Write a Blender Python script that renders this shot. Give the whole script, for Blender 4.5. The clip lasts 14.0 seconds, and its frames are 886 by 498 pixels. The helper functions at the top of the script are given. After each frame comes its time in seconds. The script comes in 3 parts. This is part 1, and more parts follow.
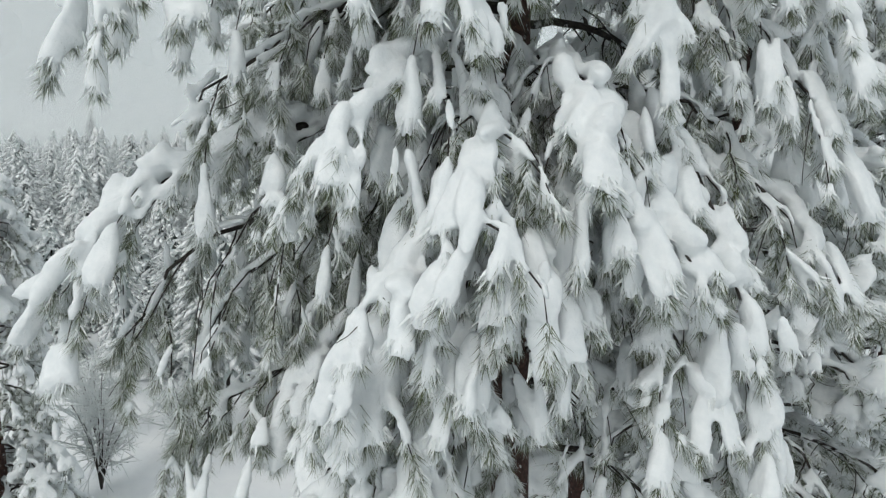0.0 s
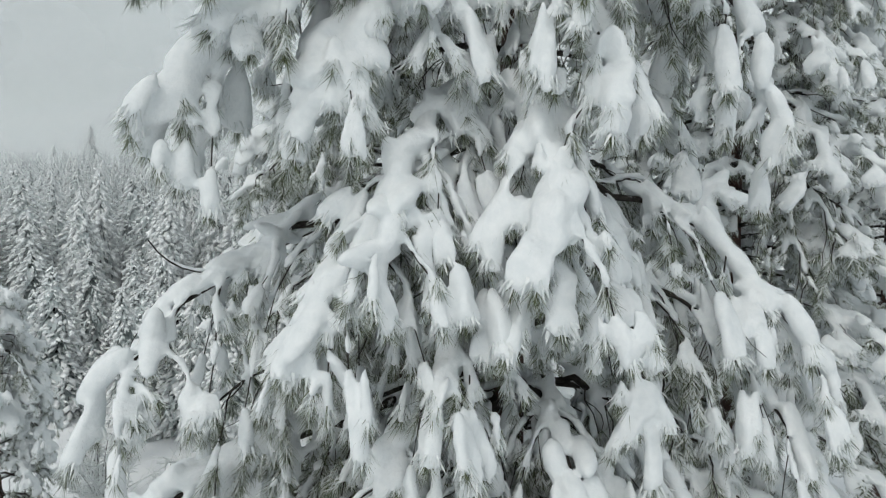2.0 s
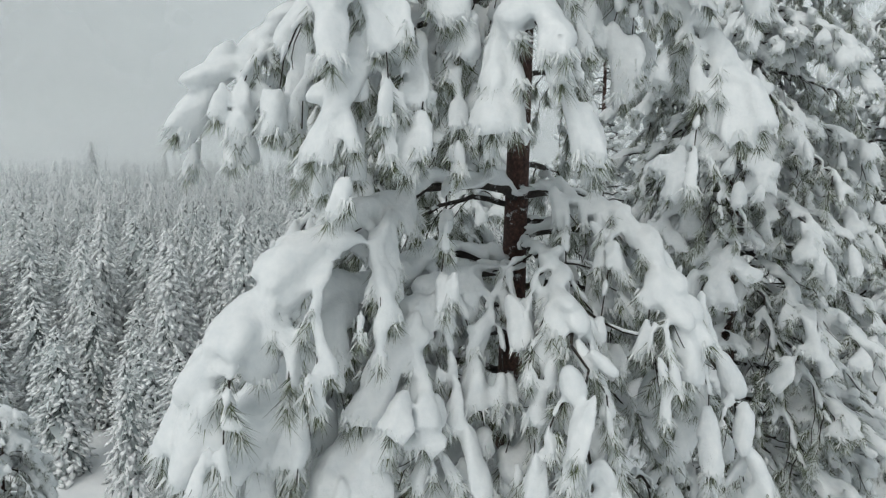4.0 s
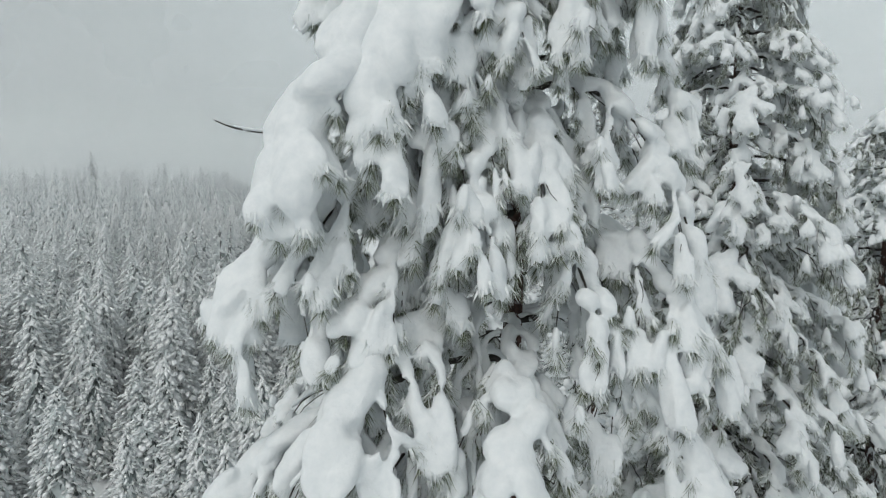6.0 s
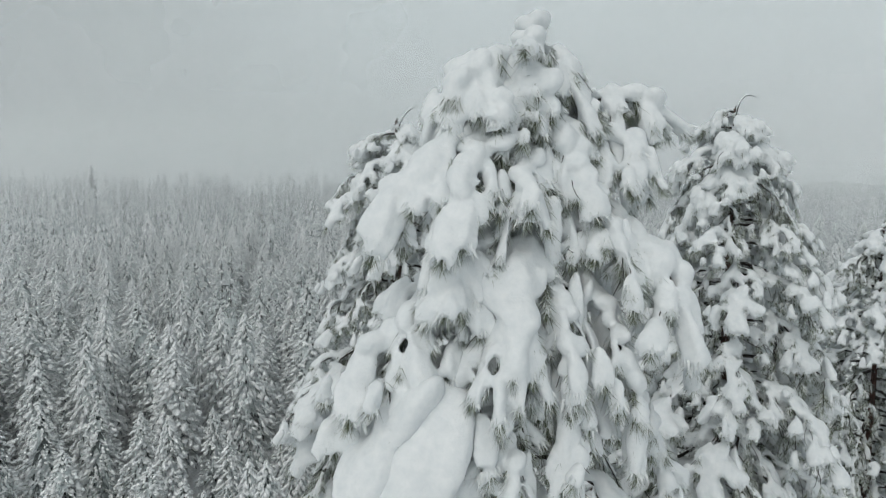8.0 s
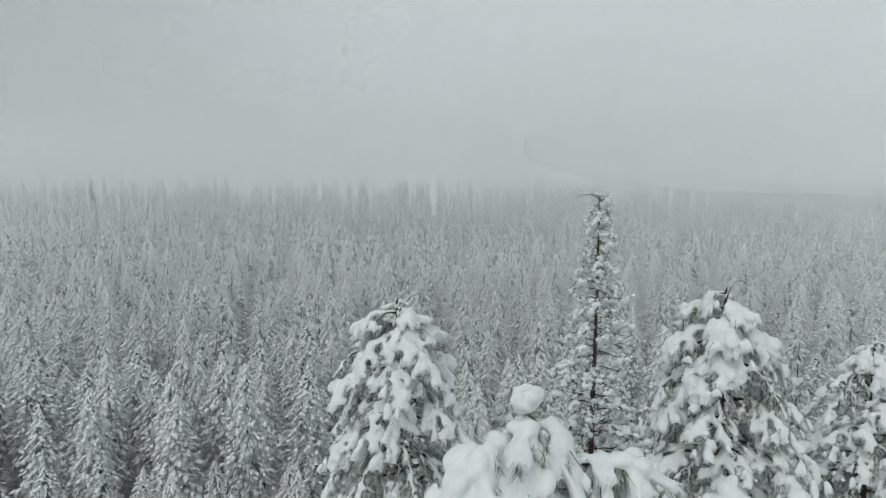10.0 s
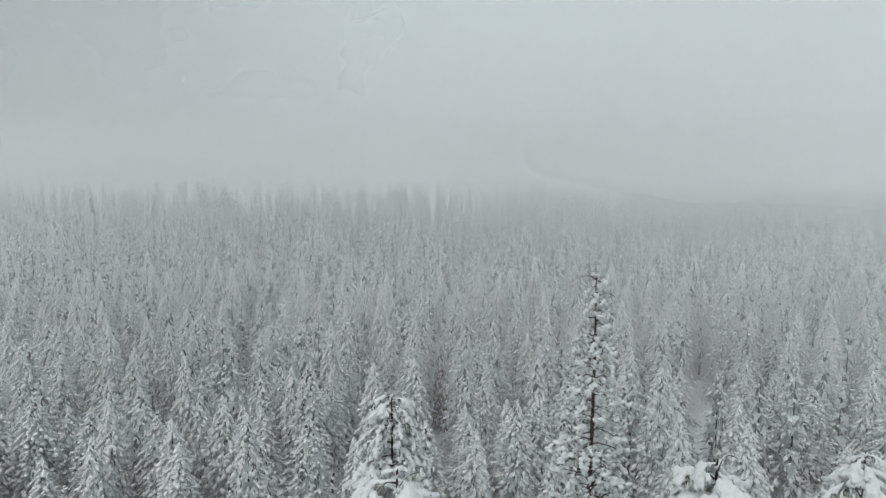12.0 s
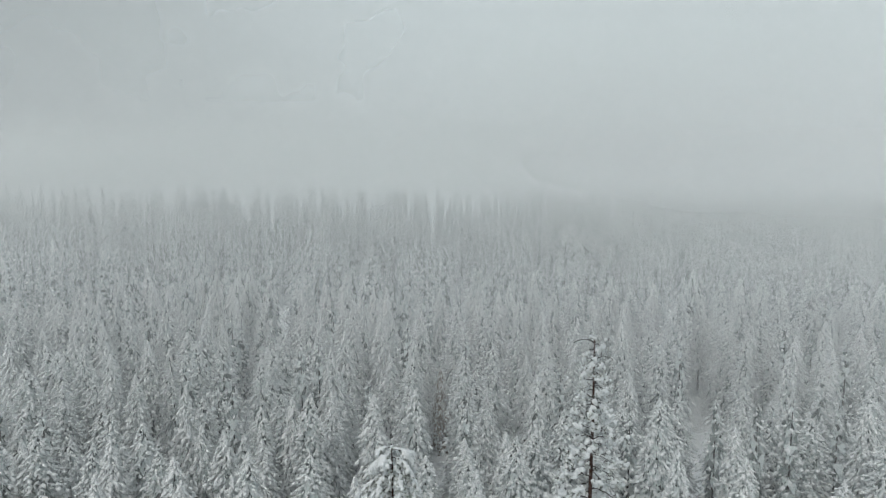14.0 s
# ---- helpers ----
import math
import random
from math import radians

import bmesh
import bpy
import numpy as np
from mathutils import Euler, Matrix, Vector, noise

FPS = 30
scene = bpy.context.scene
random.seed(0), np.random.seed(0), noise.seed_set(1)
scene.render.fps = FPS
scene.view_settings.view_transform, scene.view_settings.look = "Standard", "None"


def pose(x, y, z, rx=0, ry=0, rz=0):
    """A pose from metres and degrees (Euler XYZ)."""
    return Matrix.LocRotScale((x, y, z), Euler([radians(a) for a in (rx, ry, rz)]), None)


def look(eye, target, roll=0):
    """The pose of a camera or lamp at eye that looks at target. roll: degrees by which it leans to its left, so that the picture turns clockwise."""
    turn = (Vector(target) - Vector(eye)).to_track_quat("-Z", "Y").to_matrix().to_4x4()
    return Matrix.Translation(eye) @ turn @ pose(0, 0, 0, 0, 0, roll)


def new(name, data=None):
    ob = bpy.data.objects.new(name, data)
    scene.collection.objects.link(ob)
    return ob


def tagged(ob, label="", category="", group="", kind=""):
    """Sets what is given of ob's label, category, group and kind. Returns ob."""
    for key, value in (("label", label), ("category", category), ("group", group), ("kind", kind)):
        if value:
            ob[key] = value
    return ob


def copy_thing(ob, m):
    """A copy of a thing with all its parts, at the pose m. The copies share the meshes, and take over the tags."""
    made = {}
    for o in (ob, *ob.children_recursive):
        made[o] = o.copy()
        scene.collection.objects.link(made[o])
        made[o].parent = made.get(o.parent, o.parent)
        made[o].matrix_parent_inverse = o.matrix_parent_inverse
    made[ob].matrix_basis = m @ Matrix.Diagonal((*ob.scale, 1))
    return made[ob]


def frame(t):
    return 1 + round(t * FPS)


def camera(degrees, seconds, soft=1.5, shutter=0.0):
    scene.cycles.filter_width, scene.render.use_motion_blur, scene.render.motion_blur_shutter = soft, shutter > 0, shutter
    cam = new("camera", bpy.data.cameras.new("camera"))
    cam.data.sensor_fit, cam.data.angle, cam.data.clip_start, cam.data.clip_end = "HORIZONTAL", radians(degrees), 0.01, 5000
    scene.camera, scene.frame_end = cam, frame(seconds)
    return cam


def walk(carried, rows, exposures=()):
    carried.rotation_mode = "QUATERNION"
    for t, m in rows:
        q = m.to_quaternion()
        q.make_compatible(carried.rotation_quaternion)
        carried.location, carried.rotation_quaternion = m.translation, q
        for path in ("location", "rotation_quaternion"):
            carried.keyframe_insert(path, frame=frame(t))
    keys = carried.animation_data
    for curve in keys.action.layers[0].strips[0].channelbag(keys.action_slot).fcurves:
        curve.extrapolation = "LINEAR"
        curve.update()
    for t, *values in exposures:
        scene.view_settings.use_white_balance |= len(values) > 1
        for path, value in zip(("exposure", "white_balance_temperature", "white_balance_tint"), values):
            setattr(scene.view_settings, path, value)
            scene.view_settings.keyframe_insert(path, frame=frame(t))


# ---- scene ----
cam = camera(65.0, 14.0, 1.2)
METRES, EYE, TILT, LEAN, TURN = 25.0, 10.0, -5.9, 0.0, 0.0
ROWS = [
    (0.0, 0.0000, 0.0000, 0.0000, 0.00, 0.00, -0.00),
    (0.5, -0.0000, -0.0032, 0.0249, -0.04, 0.03, -0.01),
    (1.0, 0.0004, -0.0056, 0.0515, -0.03, 0.10, 0.02),
    (1.5, 0.0008, -0.0090, 0.0806, -0.04, 0.15, 0.03),
    (2.0, 0.0010, -0.0134, 0.1167, -0.01, 0.16, 0.06),
    (2.5, 0.0009, -0.0176, 0.1526, -0.04, 0.12, 0.08),
    (3.0, 0.0009, -0.0213, 0.1839, -0.04, 0.16, 0.07),
    (5.5, 0.0030, -0.0390, 0.3475, -0.07, 0.07, 0.04),
    (6.0, 0.0045, -0.0429, 0.3851, -0.09, -0.01, -0.01),
    (6.5, 0.0050, -0.0477, 0.4246, -0.10, -0.10, -0.06),
    (7.0, 0.0035, -0.0529, 0.4636, -0.10, -0.21, -0.06),
    (7.5, 0.0022, -0.0583, 0.5021, -0.15, -0.28, -0.06),
    (8.0, 0.0016, -0.0632, 0.5402, -0.15, -0.36, -0.08),
    (8.5, 0.0016, -0.0676, 0.5790, -0.18, -0.43, -0.10),
    (9.0, 0.0014, -0.0723, 0.6188, -0.21, -0.54, -0.10),
    (11.5, 0.0010, -0.0874, 0.8213, -0.28, -1.12, -0.02),
    (12.0, 0.0013, -0.0916, 0.8604, -0.30, -1.24, 0.02),
    (12.5, 0.0011, -0.0943, 0.8955, -0.33, -1.33, 0.03),
    (13.0, 0.0008, -0.0968, 0.9301, -0.34, -1.42, 0.05),
    (13.5, 0.0007, -0.0996, 0.9616, -0.37, -1.51, 0.09),
    (14.0, 0.0005, -0.1019, 0.9878, -0.37, -1.56, 0.12),
]
EXPOSURES = [(0.0, 0.22), (2.5, 0.11), (5.5, 0.0), (6.5, -0.02), (8.5, -0.12), (11.5, -0.08), (14.0, -0.09)]
walk(cam, [(t, pose(0, 0, EYE, TILT, LEAN, TURN) @ pose(METRES * x, METRES * y, METRES * z, 90 + pitch, roll, yaw)) for t, x, y, z, yaw, pitch, roll in ROWS], EXPOSURES)

# ---- light ----
world = bpy.data.worlds.new("world")
scene.world = world
world.use_nodes = True
wn = world.node_tree.nodes
wl = world.node_tree.links
for n in list(wn):
    wn.remove(n)
w_out = wn.new("ShaderNodeOutputWorld")
w_add = wn.new("ShaderNodeAddShader")
w_sky = wn.new("ShaderNodeTexSky")
w_sky.sky_type, w_sky.sun_disc = "NISHITA", False
w_sky.sun_elevation, w_sky.sun_rotation = radians(50), radians(205)
w_sky.air_density, w_sky.dust_density = 2.0, 6.0
w_hue = wn.new("ShaderNodeHueSaturation")
w_hue.inputs["Saturation"].default_value = 0.25
w_b1 = wn.new("ShaderNodeBackground")
w_b1.inputs["Strength"].default_value = 0.06
w_b2 = wn.new("ShaderNodeBackground")
w_b2.inputs["Color"].default_value = (0.545, 0.65, 0.685, 1)
w_b2.inputs["Strength"].default_value = 0.385
wl.new(w_sky.outputs[0], w_hue.inputs["Color"])
wl.new(w_hue.outputs[0], w_b1.inputs["Color"])
wl.new(w_b1.outputs[0], w_add.inputs[0])
wl.new(w_b2.outputs[0], w_add.inputs[1])
wl.new(w_add.outputs[0], w_out.inputs["Surface"])

sun_lamp = bpy.data.lights.new("sun", "SUN")
sun_lamp.energy, sun_lamp.angle, sun_lamp.color = 0.19, radians(40), (0.90, 0.985, 1.0)
sun = new("sun", sun_lamp)
sun.matrix_world = look((-20, -30, 60), (0, 6, 12))


# ---- materials ----
def material(name):
    m = bpy.data.materials.new(name)
    m.use_nodes = True
    nt = m.node_tree
    return m, nt.nodes, nt.links, nt.nodes["Principled BSDF"]


def noise_node(nodes, links, scale, detail=4.0, rough=0.55, space="Object"):
    co = nodes.new("ShaderNodeTexCoord")
    n = nodes.new("ShaderNodeTexNoise")
    n.inputs["Scale"].default_value = scale
    n.inputs["Detail"].default_value = detail
    n.inputs["Roughness"].default_value = rough
    links.new(co.outputs[space], n.inputs["Vector"])
    return n


def ramp(nodes, links, source, stops):
    r = nodes.new("ShaderNodeValToRGB")
    e = r.color_ramp.elements
    while len(e) < len(stops):
        e.new(0.5)
    for el, (p, c) in zip(e, stops):
        el.position, el.color = p, (*c, 1)
    links.new(source, r.inputs["Fac"])
    return r


def bump(nodes, links, source, bsdf, strength, distance):
    b = nodes.new("ShaderNodeBump")
    b.inputs["Strength"].default_value = strength
    b.inputs["Distance"].default_value = distance
    links.new(source, b.inputs["Height"])
    links.new(b.outputs[0], bsdf.inputs["Normal"])
    return b


def snow_material(name, scale, low, high, dist):
    m, nd, ln, b = material(name)
    n = noise_node(nd, ln, scale, 6.0, 0.6)
    r = ramp(nd, ln, n.outputs["Fac"], [(0.3, low), (0.7, high)])
    ln.new(r.outputs[0], b.inputs["Base Color"])
    b.inputs["Roughness"].default_value = 0.75
    b.inputs["Specular IOR Level"].default_value = 0.2
    bump(nd, ln, n.outputs["Fac"], b, 0.5, dist)
    return m


SNOW = snow_material("fresh snow", 9.0, (0.73, 0.765, 0.78), (0.835, 0.855, 0.86), 0.03)
# Paler than SNOW: brightness of the hazy distance is put into the colour.
SNOW_FAR = snow_material("woods snow paled for haze", 3.0, (0.84, 0.86, 0.865), (0.91, 0.92, 0.92), 0.1)
SNOW_GROUND = snow_material("deep snow", 0.5, (0.78, 0.80, 0.82), (0.88, 0.89, 0.89), 0.25)


def bark_material(name, dark, mid, light):
    m, nd, ln, b = material(name)
    n = noise_node(nd, ln, 26.0, 8.0, 0.7)
    r = ramp(nd, ln, n.outputs["Fac"], [(0.32, dark), (0.52, mid), (0.72, light)])
    n2 = noise_node(nd, ln, 7.0, 5.0, 0.7)
    f = ramp(nd, ln, n2.outputs["Fac"], [(0.60, (0, 0, 0)), (0.68, (1, 1, 1))])
    mix = nd.new("ShaderNodeMix")
    mix.data_type = "RGBA"
    ln.new(f.outputs[0], mix.inputs[0])
    ln.new(r.outputs[0], mix.inputs[6])
    mix.inputs[7].default_value = (0.62, 0.64, 0.65, 1)
    ln.new(mix.outputs[2], b.inputs["Base Color"])
    b.inputs["Roughness"].default_value = 0.9
    bump(nd, ln, n.outputs["Fac"], b, 0.9, 0.02)
    return m


BARK = bark_material("red pine bark with rime", (0.02, 0.012, 0.010), (0.07, 0.035, 0.028), (0.14, 0.075, 0.055))
TWIG = bark_material("dark twig bark", (0.012, 0.010, 0.009), (0.035, 0.028, 0.024), (0.07, 0.058, 0.05))


def needle_material(name, dark, light, frost, share):
    m, nd, ln, b = material(name)
    g = nd.new("ShaderNodeNewGeometry")
    r = ramp(nd, ln, g.outputs["Random Per Island"],
             [(0.0, dark), (1.0 - share - 0.06, light), (1.0 - share + 0.06, frost), (1.0, frost)])
    n = noise_node(nd, ln, 5.0, 3.0)
    mix = nd.new("ShaderNodeMix")
    mix.data_type = "RGBA"
    f = ramp(nd, ln, n.outputs["Fac"], [(0.45, (0, 0, 0)), (0.75, (0.34, 0.34, 0.34))])
    ln.new(f.outputs[0], mix.inputs[0])
    ln.new(r.outputs[0], mix.inputs[6])
    mix.inputs[7].default_value = (*frost, 1)
    ln.new(mix.outputs[2], b.inputs["Base Color"])
    b.inputs["Roughness"].default_value = 0.6
    return m


NEEDLE = needle_material("pine needles with frost", (0.028, 0.036, 0.014), (0.12, 0.145, 0.05), (0.52, 0.56, 0.53), 0.34)
RIME = snow_material("rime on needles", 20.0, (0.66, 0.69, 0.69), (0.84, 0.86, 0.855), 0.01)
# Real rime, paled further: haze over the far trees put into the colour.
NEEDLE_FAR = needle_material("rimed spruce needles paled for haze", (0.085, 0.10, 0.095), (0.26, 0.30, 0.295), (0.70, 0.75, 0.75), 0.6)
NEEDLE_DEAD = needle_material("rust-brown dead needles", (0.10, 0.065, 0.045), (0.24, 0.17, 0.12), (0.6, 0.6, 0.58), 0.35)


def mist_material(name, low, high, fade=0.12):
    """Flat sheet imitating fog: haze put into its opacity; light passes through or scatters."""
    m, nd, ln, b = material(name)
    nd.remove(b)
    out = nd["Material Output"]
    clear = nd.new("ShaderNodeBsdfTransparent")
    d = nd.new("ShaderNodeBsdfDiffuse")
    d.inputs["Color"].default_value = (0.955, 0.97, 0.975, 1)
    t = nd.new("ShaderNodeBsdfTranslucent")
    t.inputs["Color"].default_value = (0.955, 0.97, 0.975, 1)
    scatter = nd.new("ShaderNodeMixShader")
    ln.new(d.outputs[0], scatter.inputs[1])
    ln.new(t.outputs[0], scatter.inputs[2])
    co = nd.new("ShaderNodeTexCoord")
    sep = nd.new("ShaderNodeSeparateXYZ")
    ln.new(co.outputs["Object"], sep.inputs[0])
    n = noise_node(nd, ln, 0.015, 3.0, 0.5)
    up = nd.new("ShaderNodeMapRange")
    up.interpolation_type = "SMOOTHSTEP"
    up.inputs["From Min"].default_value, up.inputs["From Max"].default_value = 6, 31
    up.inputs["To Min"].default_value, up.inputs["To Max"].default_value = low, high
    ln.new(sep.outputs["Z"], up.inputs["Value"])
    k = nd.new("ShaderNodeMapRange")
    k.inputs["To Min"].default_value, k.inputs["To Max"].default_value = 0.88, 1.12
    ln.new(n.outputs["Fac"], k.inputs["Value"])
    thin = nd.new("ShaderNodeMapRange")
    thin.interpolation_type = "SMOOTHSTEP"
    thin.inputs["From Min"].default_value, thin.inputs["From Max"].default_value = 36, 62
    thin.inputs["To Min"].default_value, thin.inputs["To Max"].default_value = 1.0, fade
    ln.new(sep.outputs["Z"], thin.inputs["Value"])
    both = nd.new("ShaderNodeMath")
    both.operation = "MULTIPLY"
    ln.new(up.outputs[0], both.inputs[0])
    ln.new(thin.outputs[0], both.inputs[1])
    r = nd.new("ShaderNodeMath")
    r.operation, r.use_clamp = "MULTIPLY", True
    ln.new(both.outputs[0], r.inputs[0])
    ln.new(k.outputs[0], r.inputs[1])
    # opacity, and so the haze, raised towards +x
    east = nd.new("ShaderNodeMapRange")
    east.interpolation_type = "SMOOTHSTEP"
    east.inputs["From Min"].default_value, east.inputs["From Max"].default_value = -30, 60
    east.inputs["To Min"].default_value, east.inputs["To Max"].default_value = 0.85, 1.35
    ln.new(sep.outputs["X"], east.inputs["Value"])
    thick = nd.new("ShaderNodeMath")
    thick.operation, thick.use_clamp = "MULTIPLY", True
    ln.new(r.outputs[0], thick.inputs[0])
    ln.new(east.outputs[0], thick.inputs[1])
    mix = nd.new("ShaderNodeMixShader")
    ln.new(thick.outputs[0], mix.inputs[0])
    ln.new(clear.outputs[0], mix.inputs[1])
    ln.new(scatter.outputs[0], mix.inputs[2])
    ln.new(mix.outputs[0], out.inputs["Surface"])
    return m


def backdrop_material():
    m, nd, ln, b = material("cloud")
    nd.remove(b)
    out = nd["Material Output"]
    e = nd.new("ShaderNodeEmission")
    co = nd.new("ShaderNodeTexCoord")
    sep = nd.new("ShaderNodeSeparateXYZ")
    ln.new(co.outputs["Object"], sep.inputs[0])
    n = noise_node(nd, ln, 0.006, 3.0, 0.5)
    up = nd.new("ShaderNodeMapRange")
    up.inputs["From Min"].default_value, up.inputs["From Max"].default_value = -60, 140
    ln.new(sep.outputs["Z"], up.inputs["Value"])
    r = ramp(nd, ln, up.outputs[0], [(0.0, (0.385, 0.45, 0.46)), (0.42, (0.42, 0.49, 0.50)), (0.62, (0.465, 0.535, 0.55)), (1.0, (0.51, 0.585, 0.605))])
    k = nd.new("ShaderNodeMapRange")
    k.inputs["To Min"].default_value, k.inputs["To Max"].default_value = 0.9, 1.1
    ln.new(n.outputs["Fac"], k.inputs["Value"])
    across = nd.new("ShaderNodeMapRange")
    across.interpolation_type = "SMOOTHSTEP"
    across.inputs["From Min"].default_value, across.inputs["From Max"].default_value = -300, 60
    across.inputs["To Min"].default_value, across.inputs["To Max"].default_value = 0.66, 1.30
    ln.new(sep.outputs["X"], across.inputs["Value"])
    st = nd.new("ShaderNodeMath")
    st.operation = "MULTIPLY"
    ln.new(k.outputs[0], st.inputs[0])
    ln.new(across.outputs[0], st.inputs[1])
    ln.new(r.outputs[0], e.inputs["Color"])
    ln.new(st.outputs[0], e.inputs["Strength"])
    ln.new(e.outputs[0], out.inputs["Surface"])
    return m


# ---- mesh helpers ----
class Soup:
    """Collects pieces of a mesh."""

    def __init__(self):
        self.v, self.f, self.n = [], [], 0

    def add(self, verts, faces):
        self.v.append(np.asarray(verts, float))
        self.f.append(np.asarray(faces, int) + self.n)
        self.n += len(verts)

    def mesh(self, name, mat, smooth=True):
        me = bpy.data.meshes.new(name)
        if self.v:
            v = np.concatenate(self.v).astype(np.float32)
            loops = np.concatenate([f.ravel() for f in self.f]).astype(np.int32)
            sizes = np.concatenate([np.full(len(f), f.shape[1]) for f in self.f])
            me.vertices.add(len(v))
            me.vertices.foreach_set("co", v.ravel())
            me.loops.add(len(loops))
            me.loops.foreach_set("vertex_index", loops)
            me.polygons.add(len(sizes))
            me.polygons.foreach_set("loop_start", np.concatenate([[0], np.cumsum(sizes)[:-1]]).astype(np.int32))
            me.update(calc_edges=True)
        me.materials.append(mat)
        if smooth:
            me.polygons.foreach_set("use_smooth", np.ones(len(me.polygons), bool))
        me.update()
        return me


def ball_template(sub):
    bm = bmesh.new()
    bmesh.ops.create_icosphere(bm, subdivisions=sub, radius=1.0)
    v = np.array([p.co[:] for p in bm.verts])
    f = np.array([[q.index for q in p.verts] for p in bm.faces])
    bm.free()
    return v, f


BALL1, BALL2 = ball_template(1), ball_template(2)


def unit(v):
    v = np.asarray(v, float)
    return v / (np.linalg.norm(v) + 1e-9)


def frame_of(d):
    """Three axes with the third along d."""
    d = unit(d)
    a = unit(np.cross((0.0, 0.0, 1.0), d)) if abs(d[2]) < 0.97 else np.array((1.0, 0.0, 0.0))
    return np.array([a, unit(np.cross(d, a)), d])


def lump(soup, centre, axis, half, wide, thick, template=BALL2):
    """An ellipsoid along axis."""
    v, f = template
    m = frame_of(axis)
    soup.add((v * (wide, thick, half)) @ m + centre, f)


def tube(soup, pts, radii, sides=6):
    pts = np.asarray(pts, float)
    n = len(pts)
    rings = []
    for i in range(n):
        d = pts[min(i + 1, n - 1)] - pts[max(i - 1, 0)]
        m = frame_of(d)
        a = np.linspace(0, 2 * np.pi, sides, endpoint=False)
        rings.append(pts[i] + radii[i] * (np.cos(a)[:, None] * m[0] + np.sin(a)[:, None] * m[1]))
    faces = [(i * sides + k, i * sides + (k + 1) % sides, (i + 1) * sides + (k + 1) % sides, (i + 1) * sides + k)
             for i in range(n - 1) for k in range(sides)]
    soup.add(np.concatenate(rings), faces)


def bend(a, b, c, n):
    """Points along a quadratic curve."""
    s = np.linspace(0, 1, n)[:, None]
    return (1 - s) ** 2 * np.asarray(a, float) + 2 * s * (1 - s) * np.asarray(b, float) + s ** 2 * np.asarray(c, float)


def needles(soup, rng, root, way, count, spread, long, wide):
    """A tuft of needles round a twig end."""
    m = frame_of(way)
    a = rng.uniform(0, 2 * np.pi, count)
    t = spread * np.sqrt(rng.uniform(0.02, 1, count))
    d = (np.cos(t)[:, None] * m[2] + (np.sin(t) * np.cos(a))[:, None] * m[0] + (np.sin(t) * np.sin(a))[:, None] * m[1])
    d[:, 2] -= 0.2
    l = long * rng.uniform(0.65, 1.15, count)[:, None]
    o = np.asarray(root) + m[2] * rng.uniform(-0.6, 0.3, count)[:, None] * long + rng.normal(0, 0.014, (count, 3))
    side = np.cross(d, rng.normal(0, 1, (count, 3)))
    side /= np.linalg.norm(side, axis=1)[:, None] + 1e-9
    side *= wide * rng.uniform(0.7, 1.6, count)[:, None]
    p = np.stack([o - side, o + side, o + d * l], 1).reshape(-1, 3)
    soup.add(p, np.arange(count * 3).reshape(-1, 3))


def fringe(soup, rng, centre, m, w, count, long, wide):
    """Rimed needle tips round the torn lower edge of a load of snow."""
    a = rng.uniform(0, 2 * np.pi, count)
    out = np.cos(a)[:, None] * m[0] + 0.85 * np.sin(a)[:, None] * m[1]
    o = centre + out * w * rng.uniform(0.75, 1.05, count)[:, None] + m[2] * rng.uniform(-0.04, 0.04, count)[:, None]
    d = m[2] + out * rng.uniform(0.1, 0.7, count)[:, None] + rng.normal(0, 0.16, (count, 3))
    d /= np.linalg.norm(d, axis=1)[:, None]
    side = np.cross(d, rng.normal(0, 1, (count, 3)))
    side /= np.linalg.norm(side, axis=1)[:, None] + 1e-9
    side *= wide * rng.uniform(0.7, 1.5, count)[:, None]
    p = np.stack([o - side, o + side, o + d * long * rng.uniform(0.6, 1.2, count)[:, None]], 1).reshape(-1, 3)
    soup.add(p, np.arange(count * 3).reshape(-1, 3))


def part(name, me, parent, m=None, label=""):
    ob = new(name, me)
    ob.parent = parent
    if m is not None:
        ob.matrix_basis = m
    return tagged(ob, label=label)


def thing(name, at, label, category, group="", kind=""):
    ob = new(name)
    ob.location = at
    return tagged(ob, label, category, group, kind)


def cloud_texture(name, size):
    t = bpy.data.textures.new(name, "CLOUDS")
    t.noise_scale, t.noise_depth = size, 2
    return t


ROUGH_BIG, ROUGH_SMALL = cloud_texture("drifts", 0.22), cloud_texture("crumbs", 0.06)


def fused(soup, name, mat, voxel, rounds, keep=1.0):
    """Snow lumps fused into one soft body."""
    ob = new(name, soup.mesh(name, mat))
    r = ob.modifiers.new("fuse", "REMESH")
    r.mode, r.voxel_size, r.use_smooth_shade = "VOXEL", voxel, True
    s = ob.modifiers.new("soften", "SMOOTH")
    s.factor, s.iterations = 0.5, rounds
    for tex, amount in ((ROUGH_BIG, 0.04), (ROUGH_SMALL, 0.012)):
        d = ob.modifiers.new("uneven", "DISPLACE")
        d.texture, d.strength, d.mid_level, d.texture_coords = tex, amount, 0.5, "LOCAL"
    if keep < 1:
        ob.modifiers.new("thin", "DECIMATE").ratio = keep
    dg = bpy.context.evaluated_depsgraph_get()
    me = bpy.data.meshes.new_from_object(ob.evaluated_get(dg))
    old = ob.data
    bpy.data.objects.remove(ob)
    bpy.data.meshes.remove(old)
    me.name = name
    return me


BELL = {}


